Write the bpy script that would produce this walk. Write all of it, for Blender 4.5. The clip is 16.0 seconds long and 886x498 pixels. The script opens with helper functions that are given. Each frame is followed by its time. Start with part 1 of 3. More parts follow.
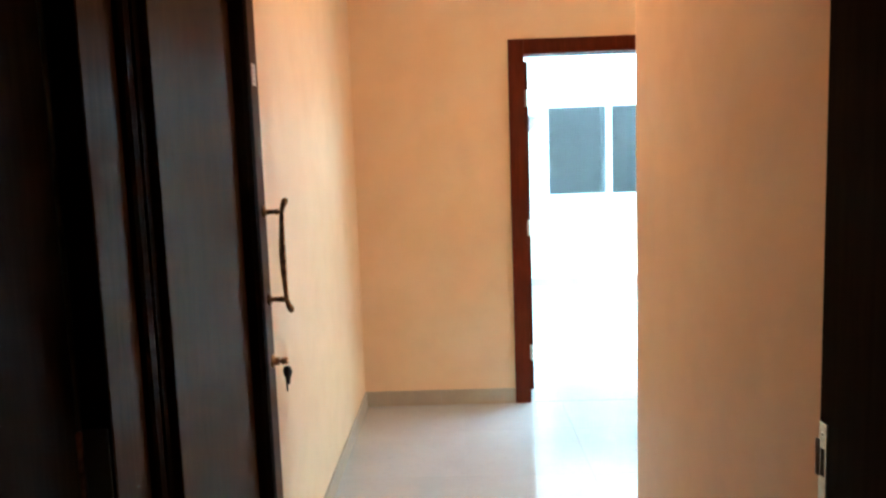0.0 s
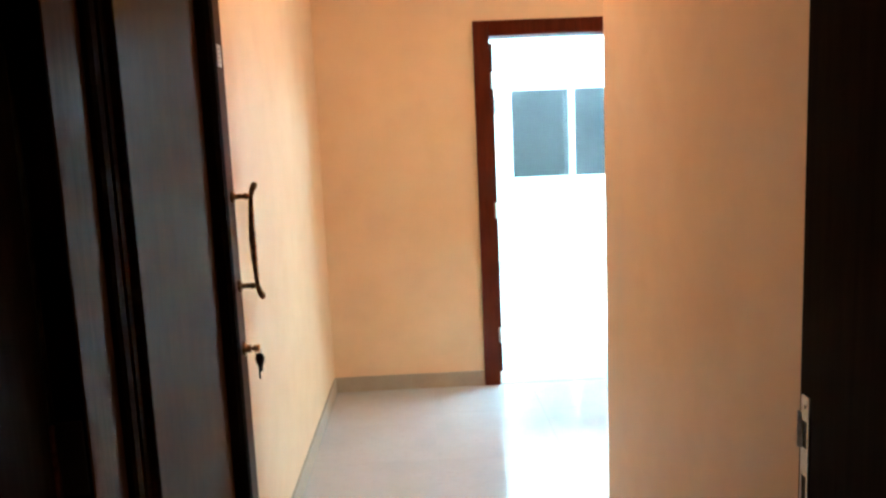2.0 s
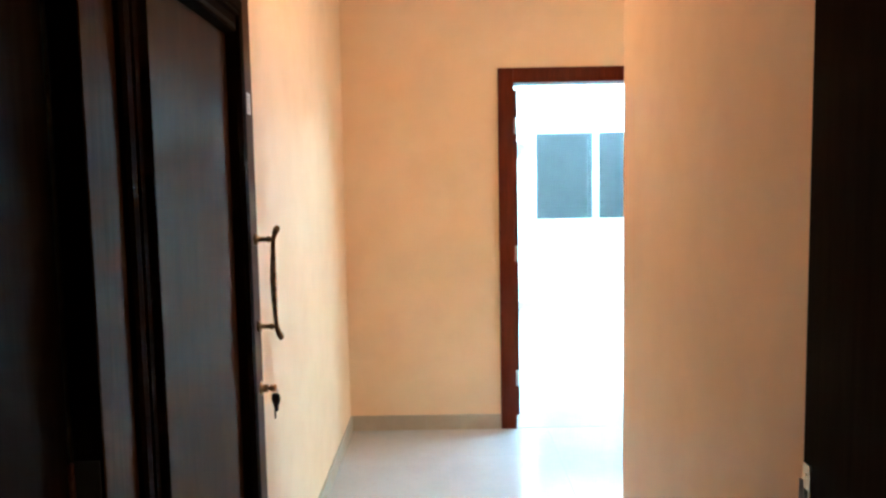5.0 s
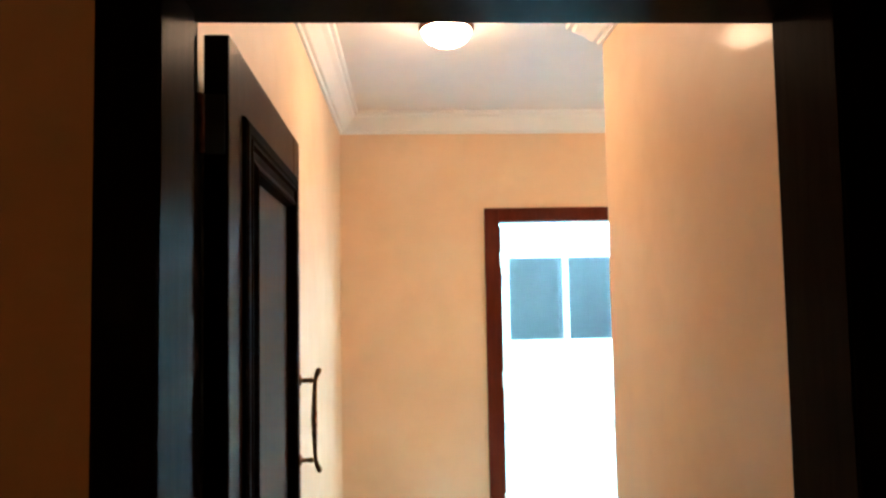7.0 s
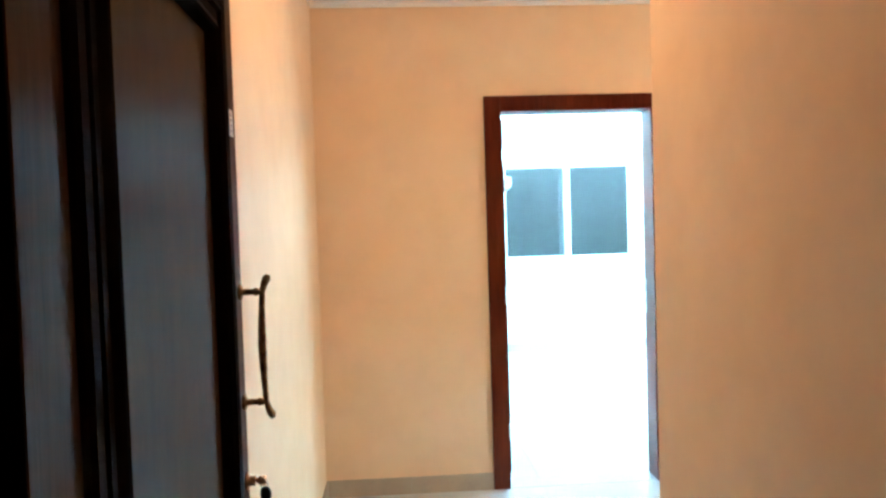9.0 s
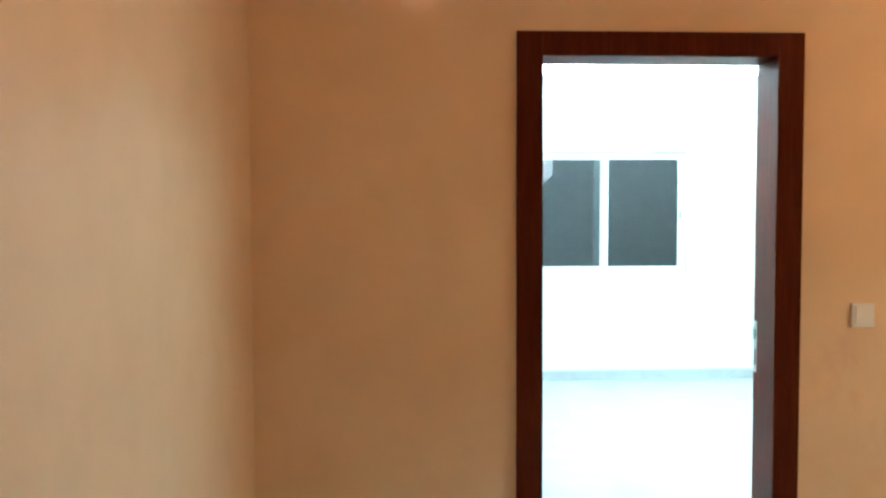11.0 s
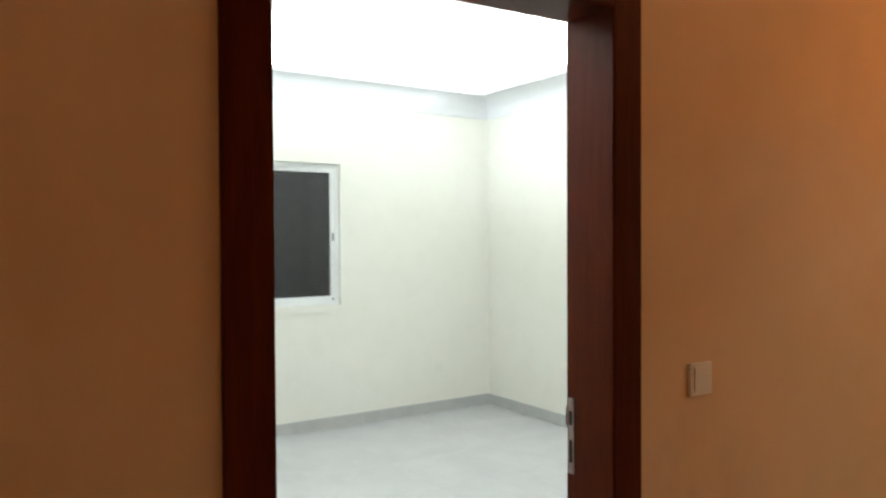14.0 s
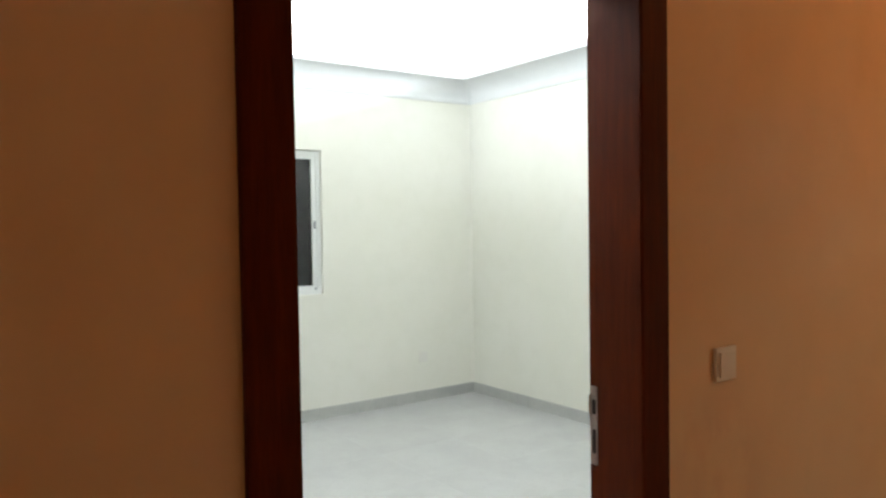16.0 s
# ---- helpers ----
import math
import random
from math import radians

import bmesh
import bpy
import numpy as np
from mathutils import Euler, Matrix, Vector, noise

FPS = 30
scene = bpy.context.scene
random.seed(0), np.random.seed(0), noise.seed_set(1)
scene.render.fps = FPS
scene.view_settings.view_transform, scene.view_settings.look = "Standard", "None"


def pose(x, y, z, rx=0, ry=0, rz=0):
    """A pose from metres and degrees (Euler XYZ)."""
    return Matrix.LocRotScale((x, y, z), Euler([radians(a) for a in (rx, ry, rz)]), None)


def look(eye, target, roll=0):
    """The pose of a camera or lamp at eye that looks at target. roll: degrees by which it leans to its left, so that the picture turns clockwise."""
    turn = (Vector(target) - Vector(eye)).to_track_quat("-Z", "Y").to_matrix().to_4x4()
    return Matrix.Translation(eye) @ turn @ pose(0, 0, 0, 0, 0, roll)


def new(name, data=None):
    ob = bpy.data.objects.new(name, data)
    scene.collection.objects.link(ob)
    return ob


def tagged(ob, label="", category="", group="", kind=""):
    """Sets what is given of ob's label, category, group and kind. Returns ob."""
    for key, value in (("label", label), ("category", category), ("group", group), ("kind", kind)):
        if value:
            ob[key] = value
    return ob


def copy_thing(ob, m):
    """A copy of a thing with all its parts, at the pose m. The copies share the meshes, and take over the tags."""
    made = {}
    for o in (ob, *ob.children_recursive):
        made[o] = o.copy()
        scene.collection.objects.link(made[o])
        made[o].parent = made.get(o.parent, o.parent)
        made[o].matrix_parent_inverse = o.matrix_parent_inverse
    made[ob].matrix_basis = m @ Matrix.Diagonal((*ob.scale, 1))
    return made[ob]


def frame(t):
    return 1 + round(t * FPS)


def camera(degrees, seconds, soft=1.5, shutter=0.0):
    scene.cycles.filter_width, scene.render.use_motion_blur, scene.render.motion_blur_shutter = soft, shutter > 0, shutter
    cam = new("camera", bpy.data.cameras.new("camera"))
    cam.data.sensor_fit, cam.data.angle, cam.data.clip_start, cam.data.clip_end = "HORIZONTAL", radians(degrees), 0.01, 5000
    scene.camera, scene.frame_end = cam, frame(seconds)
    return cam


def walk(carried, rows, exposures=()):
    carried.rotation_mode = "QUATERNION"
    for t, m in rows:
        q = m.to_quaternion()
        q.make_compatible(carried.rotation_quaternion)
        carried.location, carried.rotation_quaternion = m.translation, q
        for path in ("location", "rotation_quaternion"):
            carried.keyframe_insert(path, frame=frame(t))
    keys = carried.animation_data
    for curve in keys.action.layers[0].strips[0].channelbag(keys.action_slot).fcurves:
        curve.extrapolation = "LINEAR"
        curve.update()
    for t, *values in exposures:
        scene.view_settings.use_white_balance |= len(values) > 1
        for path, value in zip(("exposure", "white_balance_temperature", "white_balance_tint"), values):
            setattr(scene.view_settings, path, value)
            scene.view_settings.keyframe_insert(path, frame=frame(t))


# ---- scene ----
cam = camera(61.6, 16.0, soft=2.5)
PATH = [
    (0, (1.105, -0.825, 1.473), (1.06, 1.161, 1.243), -2.0),
    (0.5, (1.095, -0.802, 1.477), (1.107, 1.184, 1.244), -2.6),
    (1, (1.069, -0.799, 1.477), (1.11, 1.185, 1.228), -1.4),
    (1.5, (1.074, -0.807, 1.473), (1.102, 1.176, 1.22), -3.5),
    (2, (1.077, -0.812, 1.468), (1.13, 1.168, 1.193), -2.5),
    (2.5, (1.086, -0.809, 1.47), (1.117, 1.172, 1.196), -2.7),
    (3, (1.097, -0.793, 1.466), (1.125, 1.189, 1.198), -4.2),
    (5.5, (1.092, -0.891, 1.532), (1.088, 1.107, 1.442), -0.5),
    (6, (0.978, -1.007, 1.575), (1.068, 0.989, 1.675), -2.3),
    (6.5, (0.917, -1.096, 1.59), (1.01, 0.899, 1.692), -0.7),
    (7, (0.908, -1.144, 1.608), (1.01, 0.849, 1.735), -1.0),
    (7.5, (0.898, -1.145, 1.599), (0.976, 0.851, 1.69), -1.1),
    (8, (0.904, -1.106, 1.572), (0.996, 0.892, 1.562), -1.4),
    (8.2, (0.909, -0.997, 1.542), (1.043, 0.997, 1.475), -1.7),
    (10.3, (0.998, 0.491, 1.486), (1.027, 2.489, 1.402), -1.4),
    (10.5, (1.033, 0.655, 1.519), (1.006, 2.652, 1.412), -0.2),
    (11, (1.042, 1.003, 1.522), (1.134, 2.999, 1.438), -0.2),
    (11.5, (1.068, 1.372, 1.551), (1.365, 3.345, 1.413), -2.3),
    (12, (1.132, 1.665, 1.536), (1.492, 3.63, 1.432), 0.3),
    (12.5, (1.108, 1.864, 1.523), (1.699, 3.771, 1.41), 0.8),
    (13, (1.039, 2.034, 1.54), (1.884, 3.843, 1.422), -0.5),
    (13.3, (1.044, 2.154, 1.526), (1.954, 3.932, 1.428), -0.1),
    (13.5, (1.057, 2.217, 1.535), (2.013, 3.973, 1.508), -1.0),
    (14, (1.048, 2.332, 1.545), (2.139, 4.008, 1.509), -0.3),
    (14.5, (0.993, 2.364, 1.558), (2.104, 4.027, 1.532), -0.4),
    (15, (0.976, 2.355, 1.561), (2.092, 4.014, 1.5), -0.9),
    (15.5, (0.967, 2.357, 1.548), (2.086, 4.013, 1.477), -0.6),
    (16, (1.012, 2.477, 1.529), (2.167, 4.108, 1.463), -0.9),
]
# stops: the clip's camera darkens its picture as it nears the bright bedroom
EXPOSURES = [(0, 0.42, 4950, -11), (1.0, 0.52, 4950, -11), (3.2, 0.57, 4950, -11), (5.5, 0.68, 4480, -16), (8.2, 0.74, 4420, -18), (10.3, 0.0, 4800, -15), (11.0, -0.60, 5450, -10), (12.0, -1.45, 6700, 5), (13.0, -1.84, 7300, 11), (14.0, -2.0, 7550, 13), (16.0, -2.15, 7600, 14)]
walk(cam, [(t, look(e, g, r)) for t, e, g, r in PATH], EXPOSURES)

# ---- world: night outside ----
world = bpy.data.worlds.new("night")
scene.world = world
world.use_nodes = True
world.node_tree.nodes["Background"].inputs[0].default_value = (0.10, 0.14, 0.20, 1)
world.node_tree.nodes["Background"].inputs[1].default_value = 0.01

# ---- plan, in metres ----
X_L, X_R = 0.498, 1.750          # passage walls
Y_IN = 0.135                     # inner face of the entrance wall
Y_OUT = -0.085                   # its outer face
Y_PC = 1.887                     # end of the passage, the hall goes on to the right
Y_FAR = 3.6                      # far wall of the hall
Y_BED = 3.768                    # bedroom side of that wall
Y_WIN = 7.82                     # window wall
X_BL, X_BR = 1.30, 5.12          # bedroom side walls
X_HALL = 4.6                     # right end of the hall
Z_HALL, Z_BED = 2.78, 3.12       # ceilings
DX0, DX1, DZ = 1.510, 2.349, 2.085   # bedroom doorway
EX0, EX1, EZ = 0.567, 1.550, 2.08    # entrance doorway
WX0, WX1, WZ0, WZ1 = 2.102, 3.627, 0.995, 2.125  # bedroom window


# ---- large lights ----
def area_light(name, m, sx, sy, watts, colour):
    d = bpy.data.lights.new(name, "AREA")
    d.shape, d.size, d.size_y, d.energy, d.color = "RECTANGLE", sx, sy, watts, colour
    ob = new(name, d)
    ob.matrix_world = m
    return ob


COOL = (0.667, 0.835, 1.0)
BED_W, SIDE_W, SIDE_E, HALL_E, SIDE_COL = 4000.0, 78.0, 490.0, 67.0, (0.86, 1.0, 0.95)
cx, cy = (X_BL + X_BR) / 2, (Y_BED + Y_WIN) / 2
# light strips that lie in the bedroom's ceiling cove and shine up
for px, py, sx, sy, rx, ry in ((cx, Y_WIN - 0.13, 3.2, 0.06, 155, 0), (cx, Y_BED + 0.13, 3.2, 0.06, 205, 0), (X_BL + 0.13, cy, 0.06, 3.2, 180, 25), (X_BR - 0.13, cy, 0.06, 3.2, 180, -25)):
    area_light("cove_light", pose(px, py, 2.83, rx, ry, 0), sx, sy, BED_W / 4, COOL)

# fill added as an unseen side-room wall lamp, shining through the hall's right-hand doorway
area_light("side_room_light", pose(7.33, 2.90, 2.22, 90, 0, 90), 0.44, 0.44, SIDE_W, SIDE_COL)


# ---- materials ----
def mat(name, colour, rough=0.5, metal=0.0, coat=0.0, spec=0.5):
    m = bpy.data.materials.new(name)
    m.use_nodes = True
    b = m.node_tree.nodes["Principled BSDF"]
    b.inputs["Base Color"].default_value = (*colour, 1)
    b.inputs["Roughness"].default_value = rough
    b.inputs["Metallic"].default_value = metal
    b.inputs["Coat Weight"].default_value = coat
    b.inputs["Coat Roughness"].default_value = 0.12
    b.inputs["Specular IOR Level"].default_value = spec
    return m


def link(m, a, b):
    m.node_tree.links.new(a, b)


def coords(m, scale=(1, 1, 1)):
    n = m.node_tree.nodes
    geo, mp = n.new("ShaderNodeNewGeometry"), n.new("ShaderNodeMapping")
    mp.inputs["Scale"].default_value = scale
    link(m, geo.outputs["Position"], mp.inputs["Vector"])
    return mp.outputs["Vector"]


def noise_tex(m, vec, scale, detail=4.0, rough=0.55):
    t = m.node_tree.nodes.new("ShaderNodeTexNoise")
    t.inputs["Scale"].default_value, t.inputs["Detail"].default_value, t.inputs["Roughness"].default_value = scale, detail, rough
    link(m, vec, t.inputs["Vector"])
    return t.outputs["Fac"]


def ramp(m, fac, stops):
    r = m.node_tree.nodes.new("ShaderNodeValToRGB")
    el = r.color_ramp.elements
    while len(el) < len(stops):
        el.new(0.5)
    for e, (p, c) in zip(el, stops):
        e.position, e.color = p, (*c, 1)
    link(m, fac, r.inputs["Fac"])
    return r.outputs["Color"]


def mixed(m, fac, a, b, blend="MIX"):
    x = m.node_tree.nodes.new("ShaderNodeMix")
    x.data_type, x.blend_type = "RGBA", blend
    for sock, v in ((x.inputs[0], fac), (x.inputs[6], a), (x.inputs[7], b)):
        if isinstance(v, (int, float)):
            sock.default_value = v
        elif isinstance(v, tuple):
            sock.default_value = (*v, 1)
        else:
            link(m, v, sock)
    return x.outputs[2]


def base(m, col):
    link(m, col, m.node_tree.nodes["Principled BSDF"].inputs["Base Color"])


def rough_of(m, fac, lo, hi):
    r = m.node_tree.nodes.new("ShaderNodeMapRange")
    r.inputs["To Min"].default_value, r.inputs["To Max"].default_value = lo, hi
    link(m, fac, r.inputs["Value"])
    link(m, r.outputs["Result"], m.node_tree.nodes["Principled BSDF"].inputs["Roughness"])


def relief(m, layers):
    last = None
    for fac, strength, dist in layers:
        b = m.node_tree.nodes.new("ShaderNodeBump")
        b.inputs["Strength"].default_value, b.inputs["Distance"].default_value = strength, dist
        link(m, fac, b.inputs["Height"])
        if last:
            link(m, last, b.inputs["Normal"])
        last = b.outputs["Normal"]
    link(m, last, m.node_tree.nodes["Principled BSDF"].inputs["Normal"])


def paint(name, colour, rough, stain, gloss=0.0, smears=(), trowelled=0.25):
    m = mat(name, colour, rough)
    v = coords(m)
    big, mid, fine, trowel = noise_tex(m, v, 1.1, 3), noise_tex(m, v, 6.0, 5), noise_tex(m, v, 160.0, 3), noise_tex(m, coords(m, (1, 1, 0.6)), 11.0, 6, 0.6)
    c = mixed(m, ramp(m, big, [(0.35, (0, 0, 0)), (0.7, (1, 1, 1))]), colour, tuple(a * b for a, b in zip(colour, stain)))
    c = mixed(m, ramp(m, mid, [(0.45, (0, 0, 0)), (0.8, (0.5, 0.5, 0.5))]), c, tuple(a * b * 0.95 for a, b in zip(colour, stain)))
    for place, size, tint in smears:
        d = m.node_tree.nodes.new("ShaderNodeVectorMath")
        d.operation = "DISTANCE"
        link(m, v, d.inputs[0])
        d.inputs[1].default_value = place
        k = ramp(m, d.outputs["Value"], [(0.0, (1, 1, 1)), (size, (0, 0, 0))])
        k = mixed(m, 1.0, k, ramp(m, trowel, [(0.42, (0, 0, 0)), (0.62, (0.45, 0.45, 0.45))]), "MULTIPLY")
        c = mixed(m, k, c, tint)
    base(m, c)
    rough_of(m, mid, rough - 0.07, rough + 0.1)
    relief(m, [(trowel, trowelled, 0.006), (fine, 0.12, 0.001)])
    if gloss:
        b = m.node_tree.nodes["Principled BSDF"]
        b.inputs["Coat Weight"].default_value, b.inputs["Coat Roughness"].default_value = gloss, 0.04
        bump = m.node_tree.nodes.new("ShaderNodeBump")
        bump.inputs["Strength"].default_value, bump.inputs["Distance"].default_value = 0.16, 0.006
        link(m, trowel, bump.inputs["Height"])
        link(m, bump.outputs["Normal"], b.inputs["Coat Normal"])
    return m


def wood(name, dark, light, rough, coat, grain=(22, 22, 1.3), spec=0.5, worn=1.0):
    m = mat(name, light, rough, coat=coat, spec=spec)
    v = coords(m, grain)
    g, f, wear = noise_tex(m, v, 3.0, 6, 0.65), noise_tex(m, coords(m, (120, 120, 5)), 3.0, 3), noise_tex(m, coords(m), 3.0, 4)
    c = ramp(m, g, [(0.3, dark), (0.7, light)])
    c = mixed(m, ramp(m, f, [(0.5, (0, 0, 0)), (0.8, (0.6, 0.6, 0.6))]), c, tuple(a * 0.6 for a in dark))
    base(m, c)
    rough_of(m, wear, rough - 0.08 * worn, rough + 0.15 * worn)
    relief(m, [(g, 0.08, 0.002), (f, 0.15, 0.0008)])
    return m


def stone(name, a, b, rough, scale=3.0):
    m = mat(name, a, rough)
    v = coords(m)
    obj = m.node_tree.nodes.new("ShaderNodeObjectInfo")
    add = m.node_tree.nodes.new("ShaderNodeVectorMath")
    add.operation = "MULTIPLY_ADD"
    link(m, obj.outputs["Random"], add.inputs[0])
    add.inputs[1].default_value = (37, 17, 5)
    link(m, v, add.inputs[2])
    w = add.outputs["Vector"]
    n1, n2, sm = noise_tex(m, w, scale, 7, 0.62), noise_tex(m, w, 40.0, 3), noise_tex(m, v, 2.2, 5)
    c = mixed(m, ramp(m, n1, [(0.38, (0, 0, 0)), (0.62, (1, 1, 1))]), a, b)
    c = mixed(m, ramp(m, n2, [(0.55, (0, 0, 0)), (0.75, (0.5, 0.5, 0.5))]), c, tuple(x * 0.9 for x in b))
    base(m, c)
    rough_of(m, sm, max(rough - 0.05, 0.03), rough + 0.09)
    relief(m, [(sm, 0.04, 0.003)])
    return m


def metal(name, colour, rough, tarnish):
    m = mat(name, colour, rough, 1.0)
    n1 = noise_tex(m, coords(m), 60.0, 5)
    base(m, mixed(m, ramp(m, n1, [(0.4, (0, 0, 0)), (0.7, (1, 1, 1))]), colour, tarnish))
    rough_of(m, n1, rough - 0.08, rough + 0.15)
    return m


def glow(name, colour, strength):
    m = mat(name, (0.9, 0.9, 0.9), 0.3)
    b = m.node_tree.nodes["Principled BSDF"]
    b.inputs["Emission Color"].default_value, b.inputs["Emission Strength"].default_value = (*colour, 1), strength
    return m


WALL = paint("cream_wall_paint", (0.80, 0.585, 0.365), 0.5, (0.91, 0.87, 0.81), 0.095, [((2.64, 3.6, 0.98), 0.22, (0.62, 0.36, 0.24)), ((2.72, 3.6, 0.80), 0.18, (0.62, 0.38, 0.26))])
BEDWALL = paint("pale_bedroom_paint", (0.83, 0.815, 0.750), 0.4, (0.97, 0.97, 0.94), trowelled=0.08)
LANDING = paint("landing_paint", (0.72, 0.45, 0.17), 0.5, (0.9, 0.88, 0.84))
BEDCORNICE = paint("pale_grey_cornice_paint", (0.79, 0.80, 0.81), 0.6, (0.97, 0.97, 0.97), trowelled=0.1)
PLASTER = paint("white_ceiling_plaster", (0.82, 0.81, 0.78), 0.7, (0.97, 0.97, 0.97))
MAHOGANY = wood("mahogany_veneer", (0.051, 0.0082, 0.0021), (0.094, 0.0152, 0.0038), 0.40, 0.0, spec=0.07)
DARKWOOD = wood("dark_varnished_wood", (0.056, 0.0275, 0.0140), (0.084, 0.0405, 0.0205), 0.30, 0.0, spec=0.009, worn=0.2)
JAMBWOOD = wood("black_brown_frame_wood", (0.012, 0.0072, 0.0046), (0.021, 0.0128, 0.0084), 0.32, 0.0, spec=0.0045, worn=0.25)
# blacker than the stiles: outer casing, hinge edge and moulding
EDGEWOOD = wood("black_edge_wood", (0.005, 0.0026, 0.0015), (0.009, 0.0045, 0.0025), 0.5, 0.0, spec=0.0025, worn=0.3)
PANELWOOD = wood("door_panel_veneer", (0.058, 0.0290, 0.0148), (0.074, 0.0365, 0.0186), 0.32, 0.0, (9, 9, 1.6), 0.009, 0.3)
TILE = stone("polished_cream_tile", (0.488, 0.488, 0.484), (0.456, 0.456, 0.452), 0.09)
TILE.node_tree.nodes["Principled BSDF"].inputs["Specular IOR Level"].default_value = 0.36
GROUT = stone("grout", (0.44, 0.435, 0.425), (0.40, 0.395, 0.385), 0.45)
SKIRT = stone("grey_beige_skirting_tile", (0.43, 0.365, 0.285), (0.37, 0.31, 0.24), 0.5)
BEDSKIRT = stone("grey_skirting_tile", (0.44, 0.44, 0.42), (0.38, 0.38, 0.37), 0.5)
CONCRETE = stone("landing_floor", (0.36, 0.30, 0.25), (0.30, 0.25, 0.20), 0.35)
BRASS = metal("aged_brass", (0.38, 0.245, 0.12), 0.36, (0.14, 0.085, 0.05))
KEYBRASS = metal("bright_brass", (0.75, 0.48, 0.30), 0.25, (0.55, 0.34, 0.2))
BRONZE = metal("dark_bronze", (0.16, 0.07, 0.045), 0.4, (0.07, 0.03, 0.02))
HINGE = mat("dull_painted_steel", (0.030, 0.022, 0.016), 0.55)
STEEL = metal("brushed_steel", (0.62, 0.62, 0.60), 0.30, (0.42, 0.41, 0.40))
ALU = mat("white_coated_aluminium", (0.80, 0.81, 0.80), 0.35)
DARKALU = mat("dark_grey_aluminium", (0.055, 0.058, 0.062), 0.4)
PLASTIC = mat("white_plastic", (0.80, 0.78, 0.73), 0.35)
GREYPLASTIC = mat("grey_plastic", (0.25, 0.26, 0.27), 0.4)
BLACKPLASTIC = mat("black_plastic", (0.012, 0.012, 0.012), 0.4)
LEAFPAPER = mat("thin_white_paper", (0.85, 0.85, 0.85), 0.7)
ln = LEAFPAPER.node_tree.nodes
tr, mx = ln.new("ShaderNodeBsdfTranslucent"), ln.new("ShaderNodeMixShader")
tr.inputs["Color"].default_value = (0.85, 0.87, 0.9, 1)
link(LEAFPAPER, ln["Principled BSDF"].outputs[0], mx.inputs[1])
link(LEAFPAPER, tr.outputs[0], mx.inputs[2])
mx.inputs[0].default_value = 0.65
link(LEAFPAPER, mx.outputs[0], ln["Material Output"].inputs[0])
PAPER = mat("paper_sticker", (0.72, 0.70, 0.66), 0.7)
HOLESHADE = mat("dark_hole_shade", (0.02, 0.02, 0.02), 0.7)
DOME = glow("lit_glass_dome", (1.0, 0.455, 0.22), HALL_E)
DOME2 = glow("lit_unseen_dome", (1.0, 0.47, 0.22), 200.0)
DIMDOME = glow("dim_unseen_dome", (1.0, 0.43, 0.12), 13.5)
SIDEPANEL = glow("lit_added_panel", SIDE_COL, 4.0)
SIDEGLOW = glow("lit_cool_dome", SIDE_COL, SIDE_E)
GLASS = mat("window_glass", (0.85, 0.9, 0.9), 0.02)
GLASS.node_tree.nodes["Principled BSDF"].inputs["Transmission Weight"].default_value = 1.0
GLASS.node_tree.nodes["Principled BSDF"].inputs["IOR"].default_value = 1.55
GLASS.node_tree.nodes["Principled BSDF"].inputs["Specular Tint"].default_value = (0.95, 0.92, 1.0, 1)


# ---- mesh helpers ----
def box(bm, x0, y0, z0, x1, y1, z1, bevel=0.0):
    r = bmesh.ops.create_cube(bm, size=1)
    vs = r["verts"]
    for v in vs:
        v.co = Vector(((x0 + x1) / 2 + v.co.x * (x1 - x0), (y0 + y1) / 2 + v.co.y * (y1 - y0), (z0 + z1) / 2 + v.co.z * (z1 - z0)))
    if bevel:
        es = list({e for v in vs for e in v.link_edges})
        bmesh.ops.bevel(bm, geom=es, offset=bevel, segments=2, profile=0.6, affect="EDGES", clamp_overlap=True)
    return bm


def boxes(*bs, bevel=0.0):
    bm = bmesh.new()
    for b in bs:
        box(bm, *b, bevel=bevel)
    return bm


def sweep(bm, pts, profile, closed=False):
    """Runs a profile of (offset to the right of the way, height) along a plan of points, mitred."""
    n = len(pts)
    rings = []
    for i in range(n):
        p = Vector(pts[i])
        a = (p - Vector(pts[i - 1])).normalized() if (closed or i > 0) else None
        b = (Vector(pts[(i + 1) % n]) - p).normalized() if (closed or i < n - 1) else None
        a, b = a or b, b or a
        na, nb = Vector((a.y, -a.x)), Vector((b.y, -b.x))
        m = (na + nb) / (1 + na.dot(nb))
        rings.append([bm.verts.new((p.x + m.x * d, p.y + m.y * d, z)) for d, z in profile])
    k = len(profile)
    for i in range(n if closed else n - 1):
        r0, r1 = rings[i], rings[(i + 1) % n]
        for j in range(k):
            bm.faces.new((r0[j], r0[(j + 1) % k], r1[(j + 1) % k], r1[j]))
    if not closed:
        bm.faces.new(rings[0])
        bm.faces.new(rings[-1][::-1])
    bmesh.ops.recalc_face_normals(bm, faces=bm.faces)
    return bm


